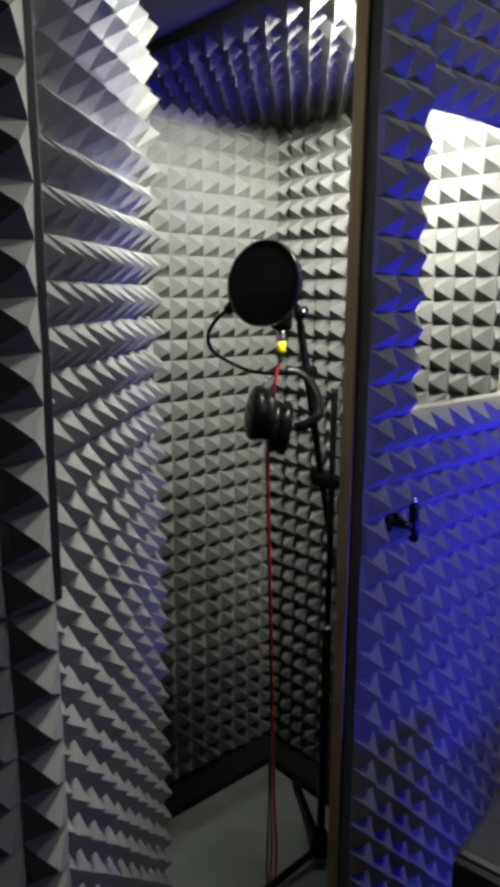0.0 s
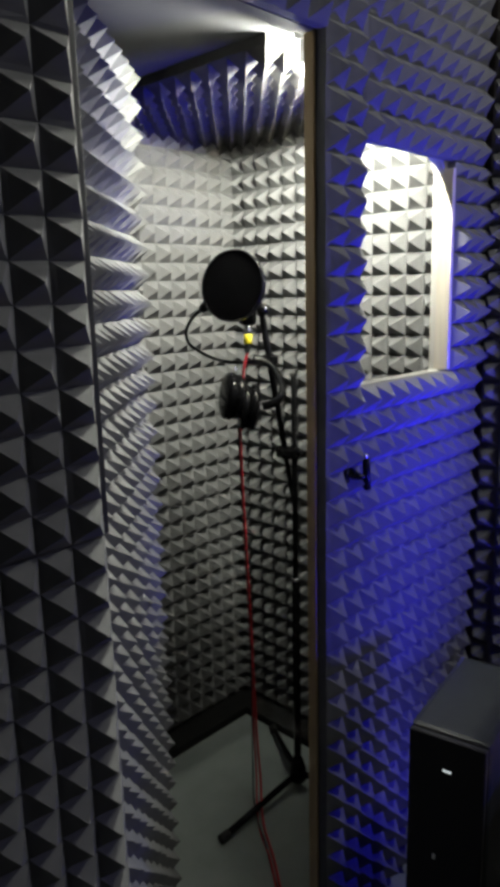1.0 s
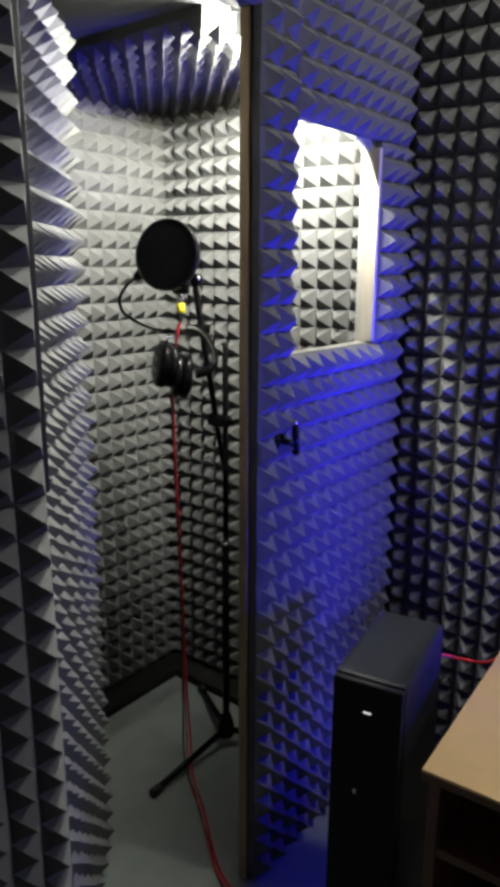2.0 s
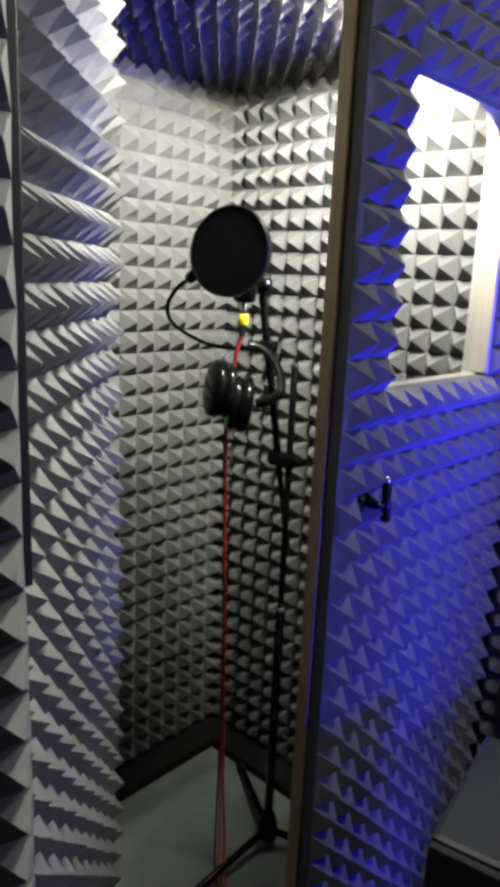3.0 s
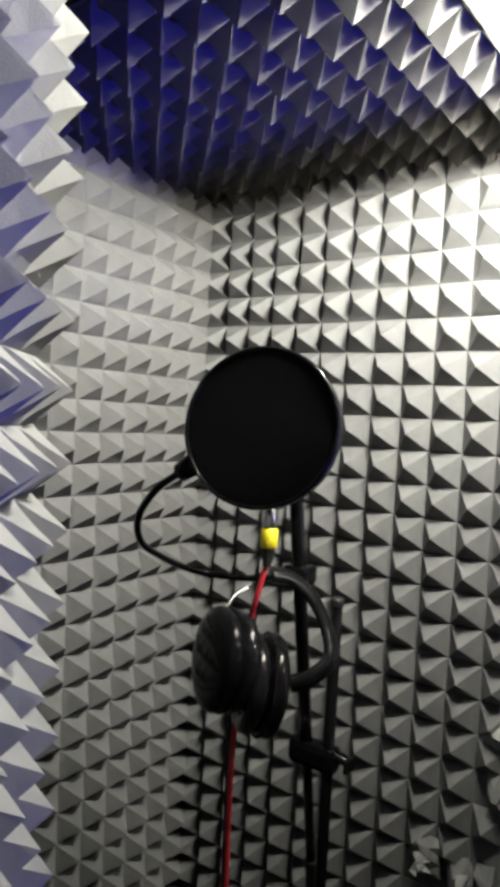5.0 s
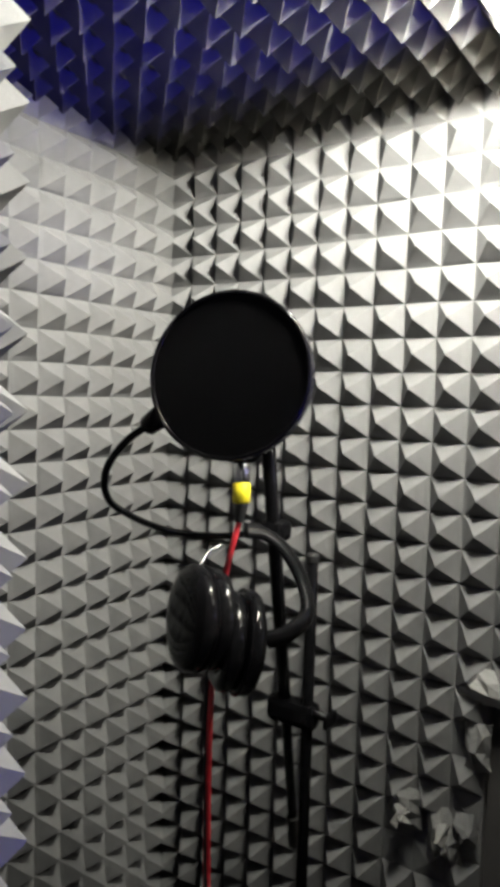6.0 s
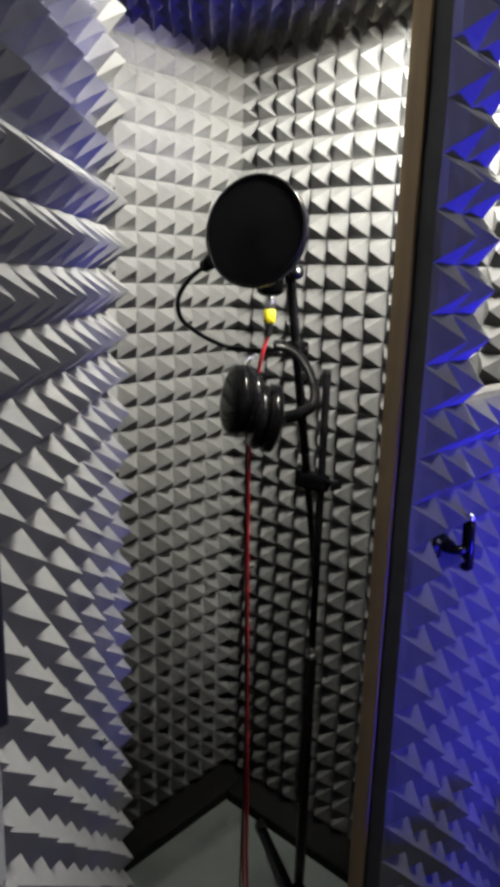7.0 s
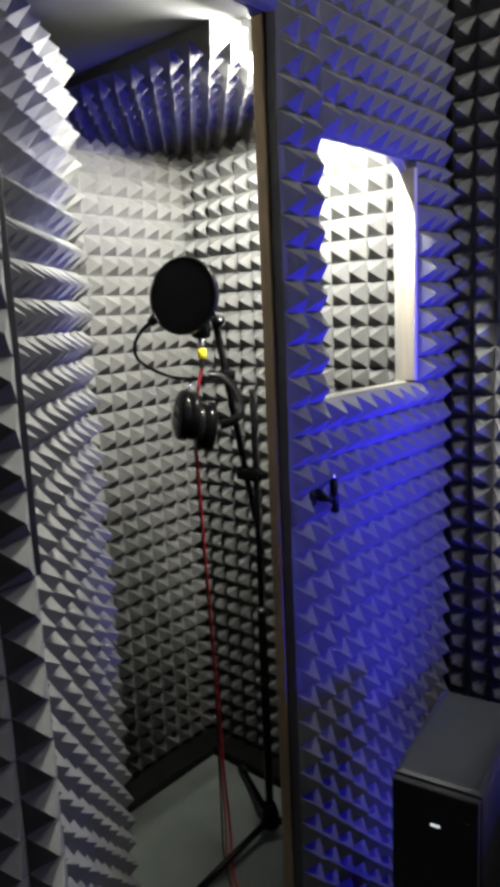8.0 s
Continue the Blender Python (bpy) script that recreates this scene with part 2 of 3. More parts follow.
structure("floor", box(-1.6, -2.3, -0.08, 1.77, 1.44, 0), VINYL, "smooth grey vinyl floor running into the booth", "floor")
structure("ceiling", box(-1.6, -2.3, TOP, 1.77, YF + 0.014, TOP + 0.06), WALLP, "plain painted room ceiling", "ceiling")
wall_e = structure("wall_east", box(XR + SLAB, -2.3, 0, XR + 0.12, 1.44, TOP), BOARD, "dark side wall covered with grey pyramid foam", "wall")
wall_n = structure("wall_north", box(0.2, YB + SLAB, 0, XR + SLAB, YB + 0.12, 2.1), BOARD, "booth back wall covered with grey pyramid foam", "wall")
structure("wall_south", box(-1.6, -2.3, 0, XR + SLAB, -2.2, TOP), WALLP, "plain painted wall across the room", "wall")
structure("wall_west", box(-1.6, -2.2, 0, -1.5, YF + 0.1, TOP), WALLP, "plain painted wall of the room", "wall")
structure("booth_side_wall", box(0.2, YF + 0.1, 0, 0.26, YB + SLAB, 2.1), BOARD, "dark board closing the booth behind its door", "wall")

# side wall: inside the booth
Z0 = 1.85 - 12 * CELL         # seam between the lower and the upper sheets
UP, LOW = 14, 21
X, Y, Z = Vector((1, 0, 0)), Vector((0, 1, 0)), Vector((0, 0, 1))
foam(wall_e, (XR, YB - 15 * CELL, Z0 + UP * CELL), Y, -Z, 15, UP)
foam(wall_e, (XR, YB - 12 * CELL, Z0), Y, -Z, 12, LOW + 1, last=0.6, lost={(1, 7), (2, 7), (1, 8), (2, 8), (0, 4), (0, 6), (0, 7)})
# side wall: out in the room
foam(wall_e, (XR, YF - 0.006 - 24 * CELL, Z0 + 22 * CELL), Y, -Z, 24, 22)
foam(wall_e, (XR, YF - 0.006 - 24 * CELL, Z0), Y, -Z, 24, LOW + 1, last=0.6)
foam(wall_e, (XR, YF - 0.008 - 46 * CELL, Z0 + 22 * CELL), Y, -Z, 22, 22)
foam(wall_e, (XR, YF - 0.008 - 46 * CELL, Z0), Y, -Z, 22, LOW + 1, last=0.6)
# back wall
foam(wall_n, (XR, YB, Z0 + UP * CELL), -X, -Z, 24, UP)
foam(wall_n, (XR, YB, Z0), -X, -Z, 24, LOW + 1, last=0.6)

# black strips standing in for the shade at the foot of the booth walls
structure("baseboard", box(0.27, YB - 0.100, 0, XR + 0.01, YB - 0.001, 0.030, bevel=0.004), FOOT_SHADE, "black strip for the shade at the foot of the booth's foam wall", "baseboard")
structure("baseboard", box(XR - 0.100, YF + 0.06, 0, XR - 0.001, YB - 0.1005, 0.030, bevel=0.004), FOOT_SHADE, "black strip for the shade at the foot of the booth's foam wall", "baseboard")

# booth ceiling
ZC = 1.951
booth_ceiling = structure("booth_ceiling", box(0.26, YF + 0.05, ZC + SLAB, XR + SLAB, YB + SLAB, ZC + 0.07), SHADED_PAINT, "flat booth ceiling, paint darkened for shade, partly covered with foam", "ceiling")
foam(booth_ceiling, (XR, YB, ZC), -Y, -X, 13, 11, "grey ceiling foam with shade put into its colour", mat=FOAM_SHADED)

# front wall, left of the door opening
wall_f = structure("wall_front", box(-1.5, YF + SLAB, 0, 0.44, YF + 0.1, TOP), BOARD, "booth front wall covered with dark grey pyramid foam", "wall")
foam(wall_f, (0.489 - 14 * CELL, YF - 0.006, 1.142), X, Z, 14, 22)
foam(wall_f, (0.492 - 14 * CELL, YF - 0.004, 1.139 - 20 * CELL), X, Z, 14, 20)
foam(wall_f, (0.489 - 35 * CELL - 0.003, YF - 0.006, 1.142), X, Z, 21, 22)
foam(wall_f, (0.492 - 35 * CELL - 0.003, YF - 0.004, 1.139 - 20 * CELL), X, Z, 21, 20)
# the dark gap between wall foam and door, added as a black strip
part("gap_shade_strip", box(0.484, YF - 0.002, 1.142, 0.501, YF + 0.017, 1.93, bevel=0.002), RUBBER, wall_f, "black strip for the shaded gap beside the door")
lintel = structure("lintel", box(0.44, YF + SLAB, 1.93, 1.013, YF + 0.048, TOP), BOARD, "board over the door opening with blue-lit foam", "lintel")
foam(lintel, (0.465, YF - 0.004, 1.93), X, Z, 10, 9)

# front wall with the window
WX0, WX1, WZ0, WZ1 = 1.123, 1.478, 1.287, 1.775
wall_w = structure("wall_window", box(1.0145, YF + SLAB, 0, WX0 - 0.008, YF + 0.043, TOP), BOARD, "fixed booth front wall with a window, foam and wooden edge", "wall")
G = 0.008
bm = box(WX0 - G, YF + SLAB, 0, XR + SLAB - 0.001, YF + 0.043, WZ0 - G)
box(WX0 - G, YF + SLAB, WZ1 + G, XR + SLAB - 0.001, YF + 0.043, TOP, bm=bm)
box(WX1 + G, YF + SLAB, WZ0 - G, XR + SLAB - 0.001, YF + 0.043, WZ1 + G, bm=bm)
part("board", bm, PALE, wall_w, "weathered grey-brown board")
part("edge_strip", box(1.009, YF + 0.022, 0, 1.0145, YF + 0.045, 1.93, bevel=0.002), WOOD, wall_w, "worn brown wooden edge strip")
foam(wall_w, (1.015, YF, WZ0), X, Z, 2, 21)
foam(wall_w, (1.127, YF, WZ1 - 0.013), X, Z, 9, 12)
foam(wall_w, (WX1 + 0.010, YF, WZ0), X, Z, 3, 9, last=0.6)
part("window_jamb", box(WX1 - 0.002, YF - 0.003, WZ0 + 0.004, WX1 + 0.0095, YF + 0.033, WZ1 - 0.03, bevel=0.0015), PALE, wall_w, "weathered wooden jamb beside the window")
foam(wall_w, (1.015, YF, WZ0 - 23 * CELL), X, Z, 11, 23)


def window_liner(x0, x1, z0, z1, y0, y1, r, t):
    """A lining board round an opening with rounded corners."""
    bm = bmesh.new()
    def loop(g, y):
        out = []
        for cx, cz, s in ((x1 - r, z1 - r, 0), (x0 + r, z1 - r, 90), (x0 + r, z0 + .012, 180), (x1 - r, z0 + .012, 270)):
            rr = r if s < 180 else .012
            if s == 180: cx = x0 + .012
            if s == 270: cx = x1 - .012
            for k in range(9):
                a = radians(s + k * 11.25)
                out.append(bm.verts.new((cx + (rr - g) * math.cos(a), y, cz + (rr - g) * math.sin(a))))
        return out
    A, B, C, D = loop(0, y0), loop(t, y0), loop(t, y1), loop(0, y1)
    m = len(A)
    for P, Q in ((A, B), (B, C), (C, D), (D, A)):
        for i in range(m):
            bm.faces.new((P[i], P[(i + 1) % m], Q[(i + 1) % m], Q[i]))
    return bm


window_1 = tagged(part("window_1", window_liner(WX0 - 0.0075, WX1 + 0.0075, WZ0 - 0.0075, WZ1 + 0.0075, YF + 0.0205, YF + 0.048, 0.06, 0.0075), LINER), "glassless window opening with a rounded pale lining", "window", kind="structure")

# ---- booth door, opened inwards ----
D = Vector((0.749, 0.663, 0)).normalized()
N = Vector((D.y, -D.x, 0))
P0 = Vector((0.436, 0.448, 0))
door = thing("booth_door", P0.x, P0.y, 0, "foam-covered booth door standing half open inwards", "door")

def slab(o, u, v, w, lu, lv, lw):
    bm = bmesh.new()
    r = bmesh.ops.create_cube(bm, size=1)
    for p in r["verts"]:
        c = p.co + Vector((.5, .5, .5))
        p.co = Vector(o) + u * (c.x * lu) + v * (c.y * lv) + w * (c.z * lw)
    return bm

part("door_leaf", slab(P0 - N * SLAB + Z * 0.004, D, -N, Z, 0.612, 0.035, 1.955), BOARD, door)
foam(door, P0 + D * 0.003 + Z * 0.004, D, Z, 11, 21)
foam(door, P0 + D * 0.003 + Z * (0.004 + 21 * CELL + 0.002), D, Z, 11, 14)
for z in (0.3, 1.0, 1.7):
    part("hinge", rod(P0 - D * 0.004 - N * 0.03 + Z * z, P0 - D * 0.004 - N * 0.03 + Z * (z + 0.08), 0.006), CHROME, door)
part("screw_head", turned(P0 + D * 0.41 + N * 0.03 + Z * 0.86, N, [(0, .004), (.002, .004), (.003, .002)], 10), CHROME, door)

# ---- handle on the window wall ----
handle = thing("door_handle", 1.06, YF, 1.116, "black metal pull handle on the foam-covered front wall", "handle")
part("rose", turned((1.084, YF - 0.004, 1.110), (0, -1, 0), [(0, .017), (.004, .017), (.007, .012)], 20), BLACK, handle)
part("stem", tube([(1.084, YF - 0.008, 1.110), (1.085, YF - 0.024, 1.110), (1.092, YF - 0.031, 1.110), (1.102, YF - 0.033, 1.110)], 0.006), BLACK, handle, smooth=True)
part("grip", rod((1.108, YF - 0.033, 1.080), (1.104, YF - 0.033, 1.146), 0.0085, 0.0075, bevel=0.003), BLACK, handle, smooth=True)
part("end_cap", rod((1.104, YF - 0.033, 1.1465), (1.1035, YF - 0.033, 1.156), 0.0062, 0.005, bevel=0.002), CHROME, handle, "bright metal end cap", smooth=True)

# ---- booth lamp ----
LY, LZ = 0.548, 1.931
lamp = thing("led_batten_light", 1.245, LY, ZC + SLAB, "bright white led batten lamp on the booth ceiling", "lamp")
part("housing", box(1.085, LY - 0.02, ZC + 0.004, 1.405, LY + 0.02, ZC + SLAB - 0.0005, bevel=0.002), WHITE, lamp)
for x in (1.095, 1.395):
    part("end_holder", box(x - 0.008, LY - 0.009, LZ - 0.016, x + 0.008, LY + 0.009, ZC + 0.0035, bevel=0.003), WHITE, lamp)
# upright elements made up to throw the batten's light sideways
for k in range(8):
    x = 1.123 + k * 0.035
    led = part("led_element", rod((x, LY, LZ - 0.013), (x, LY, LZ + 0.013), 0.006, n=14, bevel=0.001), TUBE, lamp, "glowing white lamp element")
    # cap added under the element to block its downward light
    part("end_cap", rod((x, LY, LZ - 0.0155), (x, LY, LZ - 0.0133), 0.0082, n=14), WHITE, led)

# ---- torn foam on the side wall ----
def torn(x, y, z, w, h, seed):
    rnd = random.Random(seed)
    bm = bmesh.new()
    vs = []
    for j in range(5):
        for i in range(5):
            e = 1 if 0 < i < 4 and 0 < j < 4 else 0
            vs.append(bm.verts.new((x - e * rnd.uniform(.008, .028), y + (i / 4 - .5) * w + rnd.uniform(-.006, .006), z + (j / 4 - .5) * h + rnd.uniform(-.006, .006))))
    for j in range(4):
        for i in range(4):
            q = j * 5 + i
            bm.faces.new((vs[q], vs[q + 1], vs[q + 6], vs[q + 5]))
    return bm

for y, z, w, h, deep, mat, seed in (
        (0.782, 0.812, 0.060, 0.070, 0.010, STUMP, 3), (0.716, 0.785, 0.056, 0.085, 0.010, STUMP, 4),
        (0.670, 0.945, 0.036, 0.075, 0.012, STUMP, 7),
        (0.684, 0.805, 0.034, 0.060, 0.012, FOAM, 9)):
    part("torn_patch", torn(XR - deep, y, z, w, h, seed), mat, wall_e, "ripped foam stump")
part("torn_patch", torn(XR - 0.034, 0.778, 0.806, 0.022, 0.030, 5), TORN, wall_e, "pale torn speck")
part("torn_patch", torn(XR - 0.030, 0.712, 0.790, 0.018, 0.045, 11), TORN, wall_e, "pale torn speck")
part("torn_patch", torn(XR - 0.008, 0.652, 1.040, 0.11, 0.060, 8), TORN, wall_e, "pale torn foam edge")
foam(wall_e, (XR, YB - 15 * CELL, Z0), Y, -Z, 3, 3)

# ---- microphone stand ----
PX, PY = 1.372, 0.826
stand = thing("microphone_stand", PX, PY, 0, "black metal tripod microphone stand with boom arm", "microphone stand")
part("pole", rod((PX, PY, 0.07), (PX, PY, 0.680), 0.0115, bevel=0.001), BLACK, stand, smooth=True)
part("height_ring", rod((PX, PY, 0.676), (PX, PY, 0.688), 0.0128, bevel=0.002), CHROME, stand, "bright metal height ring")
part("inner_pole", rod((PX, PY, 0.688), (PX, PY, 1.262), 0.0078, bevel=0.001), BLACK, stand, smooth=True)
part("pole_cap", rod((PX, PY, 1.258), (PX, PY, 1.270), 0.009, bevel=0.002), RUBBER, stand)
hub = part("tripod_hub", turned((PX, PY, 0.035), (0, 0, 1), [(0, .020), (.006, .026), (.040, .026), (.060, .020), (.075, .015)], 20), PLASTIC, stand, smooth=True)
for ang in (177.0, 57.0, -63.0):
    u = Vector((math.cos(radians(ang)), math.sin(radians(ang)), 0))
    s, e = Vector((PX, PY, 0.058)) + u * 0.018, Vector((PX, PY, 0.014)) + u * 0.305
    leg = part("leg", rod(s, e, 0.0095, bevel=0.001), BLACK, stand, smooth=True)
    part("rubber_foot", rod(e - u * 0.028 + Z * 0.003, e + u * 0.006, 0.0125, bevel=0.003), RUBBER, leg)
BT, BC = Vector((1.254, 0.828, 1.435)), Vector((1.378, 0.864, 1.045))
bd = (BC - BT).normalized()
part("boom", rod(BT, BC + bd * 0.25, 0.0072, bevel=0.001), BLACK, stand, smooth=True)
part("boom_weight", rod(BC + bd * 0.20, BC + bd * 0.26, 0.0095, bevel=0.002), RUBBER, stand)
part("clamp", box(PX - 0.012, PY - 0.014, 1.030, PX + 0.016, PY + 0.060, 1.066, bevel=0.010), PLASTIC, stand)
knob = part("wing_knob", rod((PX - 0.002, PY - 0.010, 1.056), (PX + 0.004, PY - 0.029, 1.051), 0.006, bevel=0.002), PLASTIC, stand)
part("wing", box(PX - 0.010, PY - 0.034, 1.040, PX + 0.022, PY - 0.028, 1.058, bevel=0.0028), PLASTIC, knob)
part("boom_sleeve", rod(BT + bd * 0.02, BC - bd * 0.02, 0.0088, bevel=0.001), BLACK, stand, smooth=True)
part("boom_tip", rod(BT - bd * 0.014, BT + bd * 0.012, 0.0105, bevel=0.002), BLACK, stand)
tip_knob = part("swivel_knob", turned(BT + Vector((-0.004, -0.012, 0.006)), (-0.45, -0.85, 0.1), [(0, .010), (.003, .013), (.010, .013), (.013, .010)], 18), PLASTIC, stand, smooth=True)
part("knob_screw", turned(BT + Vector((-0.0102, -0.0237, 0.0074)), (-0.45, -0.85, 0.1), [(0, .005), (.003, .005), (.004, .003)], 12), CHROME, tip_knob, "bright metal screw", smooth=True)
part("boom_collar", rod(BT + bd * 0.128, BT + bd * 0.138, 0.0112, bevel=0.002), CHROME, stand, "bright metal collar", smooth=True)

# ---- microphone ----
mic = thing("microphone", 1.215, 0.83, 1.40, "black studio microphone on the boom with a yellow plug ring", "microphone")
part("mic_clip", tube([BT + Vector((0.002, 0, 0.004)), (1.245, 0.832, 1.452), (1.225, 0.834, 1.455)], 0.009), PLASTIC, mic)
part("mic_body", turned((1.208, 0.832, 1.402), (0.03, 0.02, 1), [(0, .014), (.006, .022), (.07, .022), (.076, .020)], 28), BLACK, mic, smooth=True)
part("mic_grille", turned((1.2105, 0.8335, 1.479), (0.03, 0.02, 1), [(0, .0225), (.004, .024), (.045, .024), (.060, .018), (.064, .008)], 28), CLOTH, mic, smooth=True)
plug = part("cable_plug", rod((1.205, 0.829, 1.406), (1.202, 0.826, 1.380), 0.0095, bevel=0.001), CHROME, mic, "bright metal plug", smooth=True)
part("yellow_ring", rod((1.2025, 0.8265, 1.381), (1.2005, 0.825, 1.357), 0.0100, bevel=0.002), YELLOW, plug, "yellow plastic ring", smooth=True)
part("strain_relief", rod((1.2005, 0.825, 1.356), (1.1985, 0.825, 1.336), 0.008, 0.005), RUBBER, plug)

# ---- pop filter ----
PC = Vector((1.1045, 0.7775, 1.497))
PN = Vector((-0.966, -0.249, 0.14)).normalized()
pop = thing("pop_filter", PC.x, PC.y, PC.z, "round black nylon pop filter on a bent gooseneck", "pop filter")
part("mesh_disc", turned(PC - PN * 0.002, PN, [(0, .078), (.004, .078)], 64), CLOTH, pop)
part("rim", ring(PC, PN, 0.0800, 0.0026, squash=1.7), PLASTIC, pop, "glossy plastic rim", smooth=True)
part("hoop", hoop(PC - PN * 0.013, PN, 0.0785, 0.0815, 0.014), PLASTIC, pop, "deep glossy hoop behind the mesh", smooth=True)
CL = Vector((1.090, 0.857, 1.450))
part("rim_clamp", rod(CL + Vector((0.002, -0.014, 0.009)), CL + Vector((-0.001, 0.012, -0.008)), 0.0125, 0.0105, bevel=0.004), PLASTIC, pop, smooth=True)
part("gooseneck", tube([CL, (1.078, 0.888, 1.425), (1.073, 0.908, 1.394), (1.095, 0.925, 1.362), (1.134, 0.933, 1.340), (1.175, 0.936, 1.322), (1.211, 0.926, 1.309), (1.248, 0.89, 1.304), (1.280, 0.842, 1.310)], 0.0040, n=10), BLACK, pop, "black flexible metal neck", smooth=True)
part("boom_clamp", box(1.276, 0.822, 1.298, 1.312, 0.856, 1.324, bevel=0.008), PLASTIC, pop, "black screw clamp on the boom")

# ---- headphones ----
phones = thing("headphones", 1.19, 0.84, 1.21, "black closed headphones hanging on the boom arm", "headphones")
def ear_cup(c, n):
    c, n = Vector(c), Vector(n).normalized()
    cup = part("ear_cup", turned(c, n, [(-.006, .054), (0, .0585), (.008, .0595), (.014, .056), (.019, .044), (.021, .028)], 40), PLASTIC, phones, smooth=True)
    part("ear_cushion", ring(c - n * 0.016, n, 0.044, 0.0135, squash=0.9), LEATHER, cup, "padded leatherette cushion", smooth=True)
    part("trim_ring", ring(c - n * 0.002, n, 0.0588, 0.0015, m=6), PLASTIC, cup)
ear_cup((1.168, 0.860, 1.228), (-0.82, 0.48, 0.16))
ear_cup((1.207, 0.826, 1.197), (0.72, -0.66, -0.14))
part("yoke", tube([(1.178, 0.868, 1.276), (1.198, 0.868, 1.294), (1.215, 0.862, 1.302)], 0.0022), CHROME, phones, "bright metal yoke")
part("headband", tube([(1.240, 0.846, 1.318), (1.262, 0.830, 1.312), (1.276, 0.808, 1.290), (1.278, 0.786, 1.256), (1.264, 0.772, 1.226), (1.238, 0.782, 1.207), (1.222, 0.800, 1.200)], 0.0066, flat=1.7, n=14), LEATHER, phones, smooth=True)

# ---- cables in the booth ----
def cable(name, pts, r, mat, label, lean=False):
    if lean:                  # shifted sideways across the camera's view to fit the slant seen from there
        def drift(z):
            return -0.008 + 0.021 * min(1, max(0, (1.15 - z) / 0.65)) if 0.09 < z < 1.2 else 0.0
        pts = [(x + 0.6 * drift(z), y - 0.8 * drift(z), z) for x, y, z in pts]
    return tagged(part(name, tube(pts, r, n=8, steps=12), mat, smooth=True), label, "cable")

cable("microphone_cable", [(1.199, 0.825, 1.340), (1.192, 0.832, 1.300), (1.196, 0.842, 1.265), (1.205, 0.852, 1.15), (1.218, 0.870, 1.00), (1.227, 0.880, 0.78), (1.232, 0.886, 0.50), (1.240, 0.885, 0.25), (1.238, 0.872, 0.10), (1.195, 0.805, 0.012), (1.122, 0.699, 0.006), (1.045, 0.600, 0.006), (0.985, 0.515, 0.006), (0.955, 0.420, 0.006), (0.93, 0.25, 0.006)], 0.0034, RED, "red rubber microphone cable hanging down to the floor", lean=True)
cable("second_cable", [(1.206, 0.858, 1.17), (1.221, 0.878, 0.95), (1.229, 0.888, 0.60), (1.234, 0.891, 0.30), (1.228, 0.878, 0.11), (1.185, 0.815, 0.010), (1.110, 0.700, 0.005), (1.020, 0.585, 0.005), (0.975, 0.515, 0.005), (0.935, 0.400, 0.005), (0.90, 0.25, 0.005)], 0.0026, RED, "thin red cable running beside the microphone cable", lean=True)
cable("headphone_cable", [(1.202, 0.858, 1.17), (1.217, 0.874, 1.00), (1.226, 0.884, 0.60), (1.228, 0.890, 0.30), (1.216, 0.880, 0.13), (1.205, 0.850, 0.05), (1.175, 0.800, 0.006), (1.155, 0.765, 0.004), (1.085, 0.668, 0.004), (1.035, 0.595, 0.004), (0.975, 0.520, 0.004), (0.92, 0.40, 0.004), (0.88, 0.22, 0.004)], 0.0022, RUBBER, "thin black headphone cable trailing over the floor", lean=True)

# ---- loudspeaker ----
SA = radians(9.8)
SU, SV = Vector((math.cos(SA), math.sin(SA), 0)), Vector((math.sin(SA), -math.cos(SA), 0))
S0 = Vector((0.935, 0.190, 0))
speaker = thing("floor_loudspeaker", S0.x + 0.14, S0.y - 0.05, 0, "tall black floor-standing loudspeaker beside the booth wall", "loudspeaker")
def spk(u0, v0, z0, u1, v1, z1, bevel):
    bm = box(u0, v0, z0, u1, v1, z1, bevel=bevel)
    for p in bm.verts:
        p.co = S0 + SU * p.co.x + SV * p.co.y + Z * p.co.z
    return bm
part("cabinet", spk(0.014, 0, 0.012, 0.295, 0.143, 0.720, 0.010), VENEER, speaker)
part("grille", spk(0.0, 0.003, 0.05, 0.0135, 0.140, 0.716, 0.004), GRILLE, speaker, "black cloth front grille")
part("badge", spk(-0.002, 0.066, 0.654, 0.001, 0.081, 0.6575, 0.001), BADGE, speaker, "small white badge with an added glow")
part("lower_badge", spk(-0.002, 0.052, 0.470, 0.001, 0.059, 0.482, 0.001), CHROME, speaker, "tiny bright metal mark")
part("plinth", spk(0.004, -0.004, 0.0, 0.30, 0.147, 0.0115, 0.003), PLASTIC, speaker)

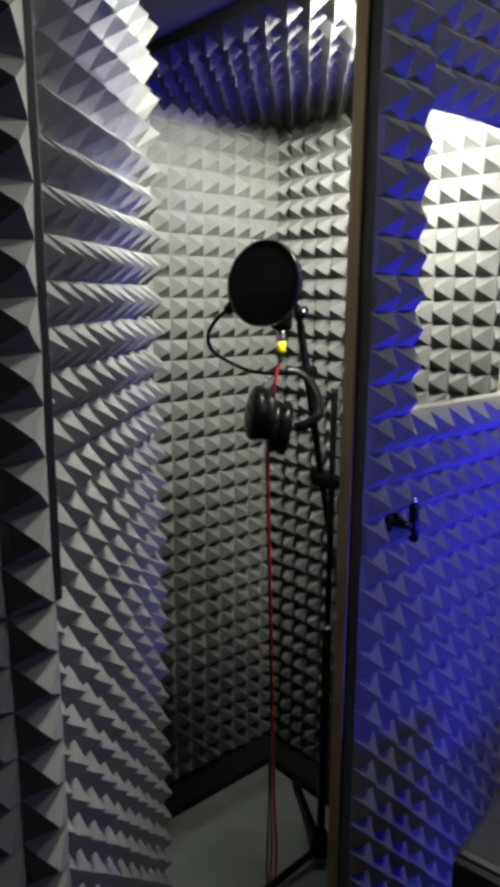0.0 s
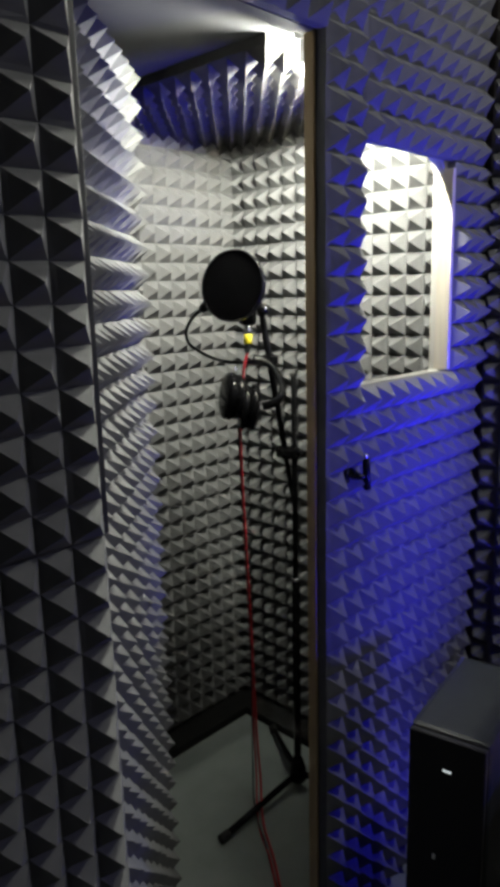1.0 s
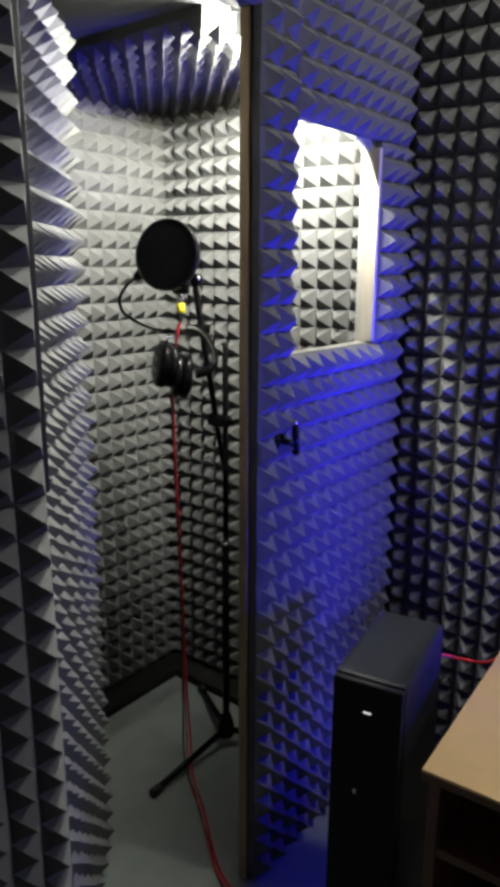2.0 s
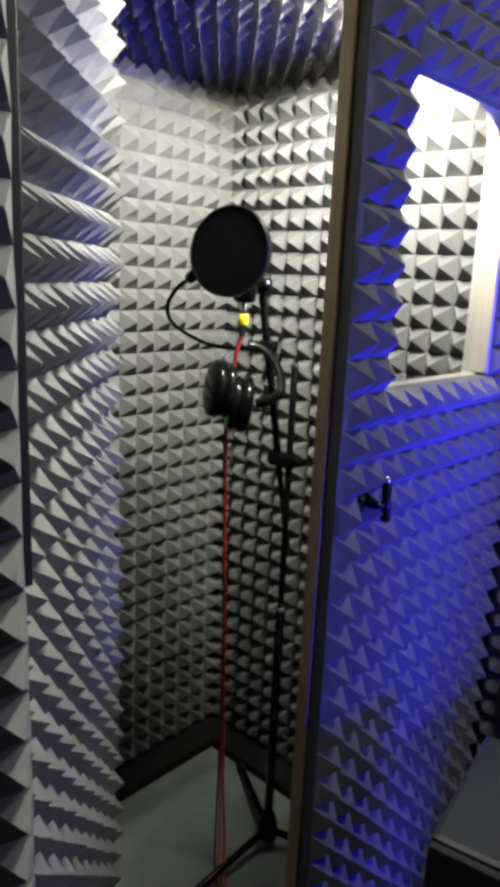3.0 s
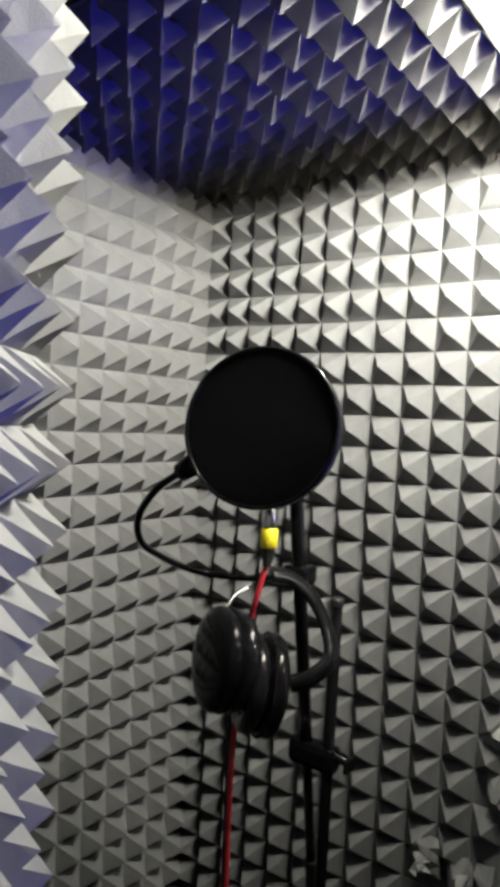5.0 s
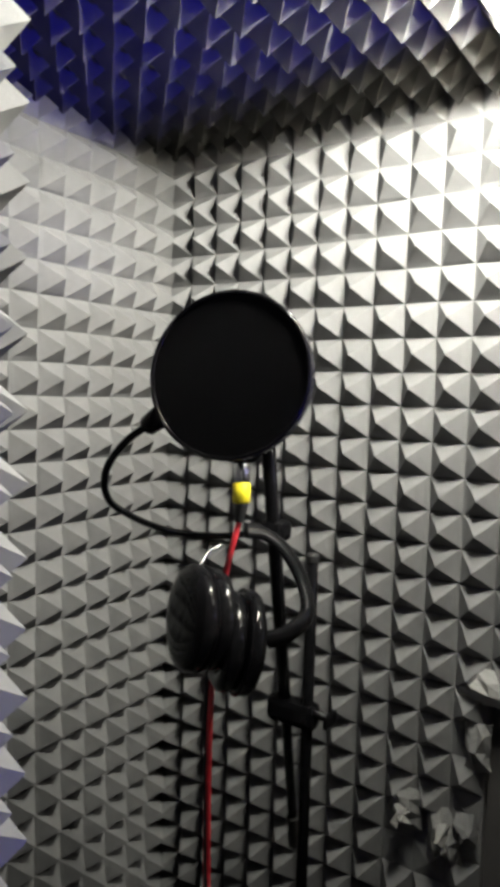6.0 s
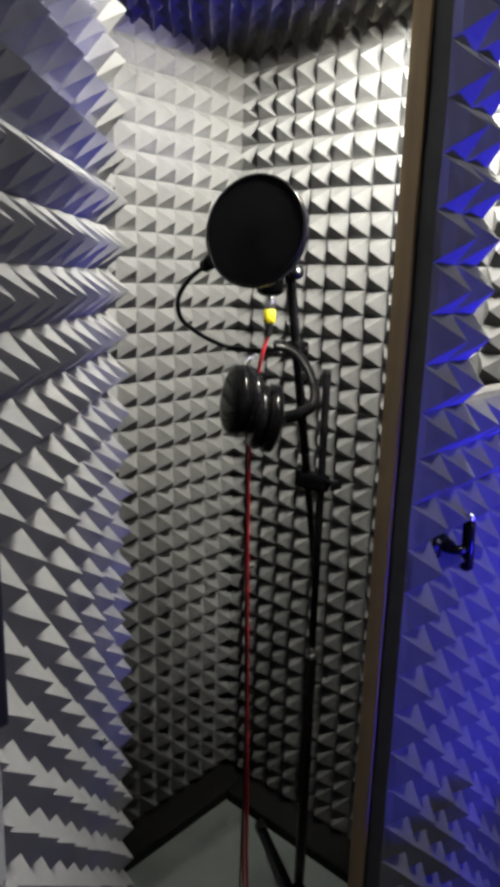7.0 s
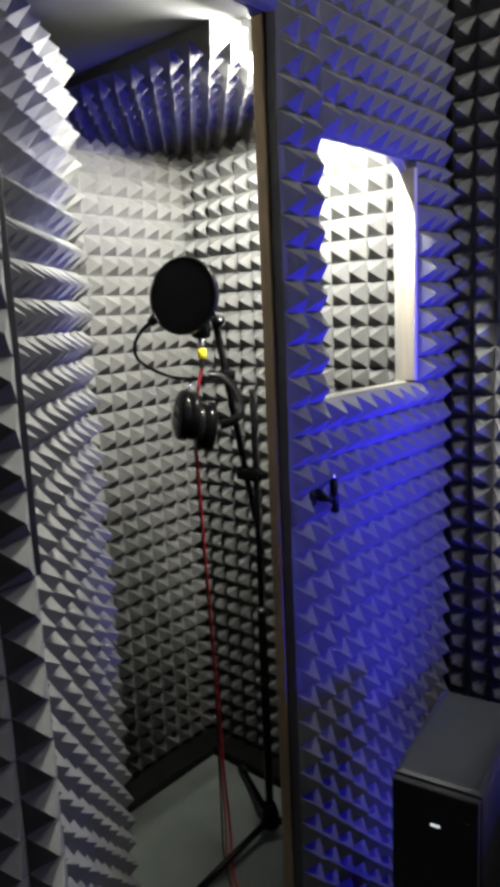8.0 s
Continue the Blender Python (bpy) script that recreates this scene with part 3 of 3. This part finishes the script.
# ---- cabinet with beige top ----
CX, CY, CZ = 0.912, -0.012, 0.620
cab = thing("low_cabinet", CX + 0.3, CY - 0.45, 0, "dark brown low cabinet with beige top and open shelf", "cabinet")
part("top", box(CX, CY - 0.92, CZ - 0.006, 1.535, CY, CZ, bevel=0.002), BEIGE, cab, "smooth beige top board")
part("top_edge", box(CX + 0.001, CY - 0.919, CZ - 0.0222, 1.534, CY - 0.001, CZ - 0.0062, bevel=0.001), BROWN, cab, "dark brown edge under the top")
part("side_panel", box(CX + 0.012, CY - 0.032, 0, 1.525, CY - 0.012, CZ - 0.0225, bevel=0.001), BROWN, cab)
part("side_panel", box(CX + 0.012, CY - 0.908, 0, 1.525, CY - 0.888, CZ - 0.0225, bevel=0.001), BROWN, cab)
part("shelf", box(CX + 0.016, CY - 0.8875, 0.44, 1.505, CY - 0.0325, 0.458, bevel=0.001), BROWN, cab)
part("shelf", box(CX + 0.016, CY - 0.8875, 0.05, 1.505, CY - 0.0325, 0.068, bevel=0.001), BROWN, cab)
part("back_panel", box(1.506, CY - 0.8875, 0.0, 1.522, CY - 0.0325, CZ - 0.0225), BROWN, cab)
turn = Matrix.Rotation(radians(3.5), 4, "Z")
corner = Vector((CX, CY, 0))
cab.matrix_world = Matrix.Translation(corner) @ turn @ Matrix.Translation(cab.location - corner)
cable("red_patch_cable", [(1.275, 0.165, 0.56), (1.278, 0.118, 0.622), (1.34, 0.088, 0.596), (1.432, 0.058, 0.556), (1.52, 0.045, 0.55), (1.58, 0.03, 0.60)], 0.0035, RED, "red cable hanging behind the beige-topped cabinet")
cable("grey_patch_cable", [(1.285, 0.135, 0.50), (1.300, 0.110, 0.56), (1.312, 0.098, 0.545), (1.318, 0.090, 0.48)], 0.0025, RUBBER, "small black cable loop hanging behind the cabinet")
cable("black_patch_cable", [(1.43, -0.30, 0.624), (1.31, -0.11, 0.624), (1.275, -0.055, 0.626), (1.235, -0.06, 0.625), (1.215, -0.095, 0.625), (1.20, -0.20, 0.624), (1.26, -0.36, 0.624)], 0.0026, RUBBER, "looped black cable on the beige cabinet top")
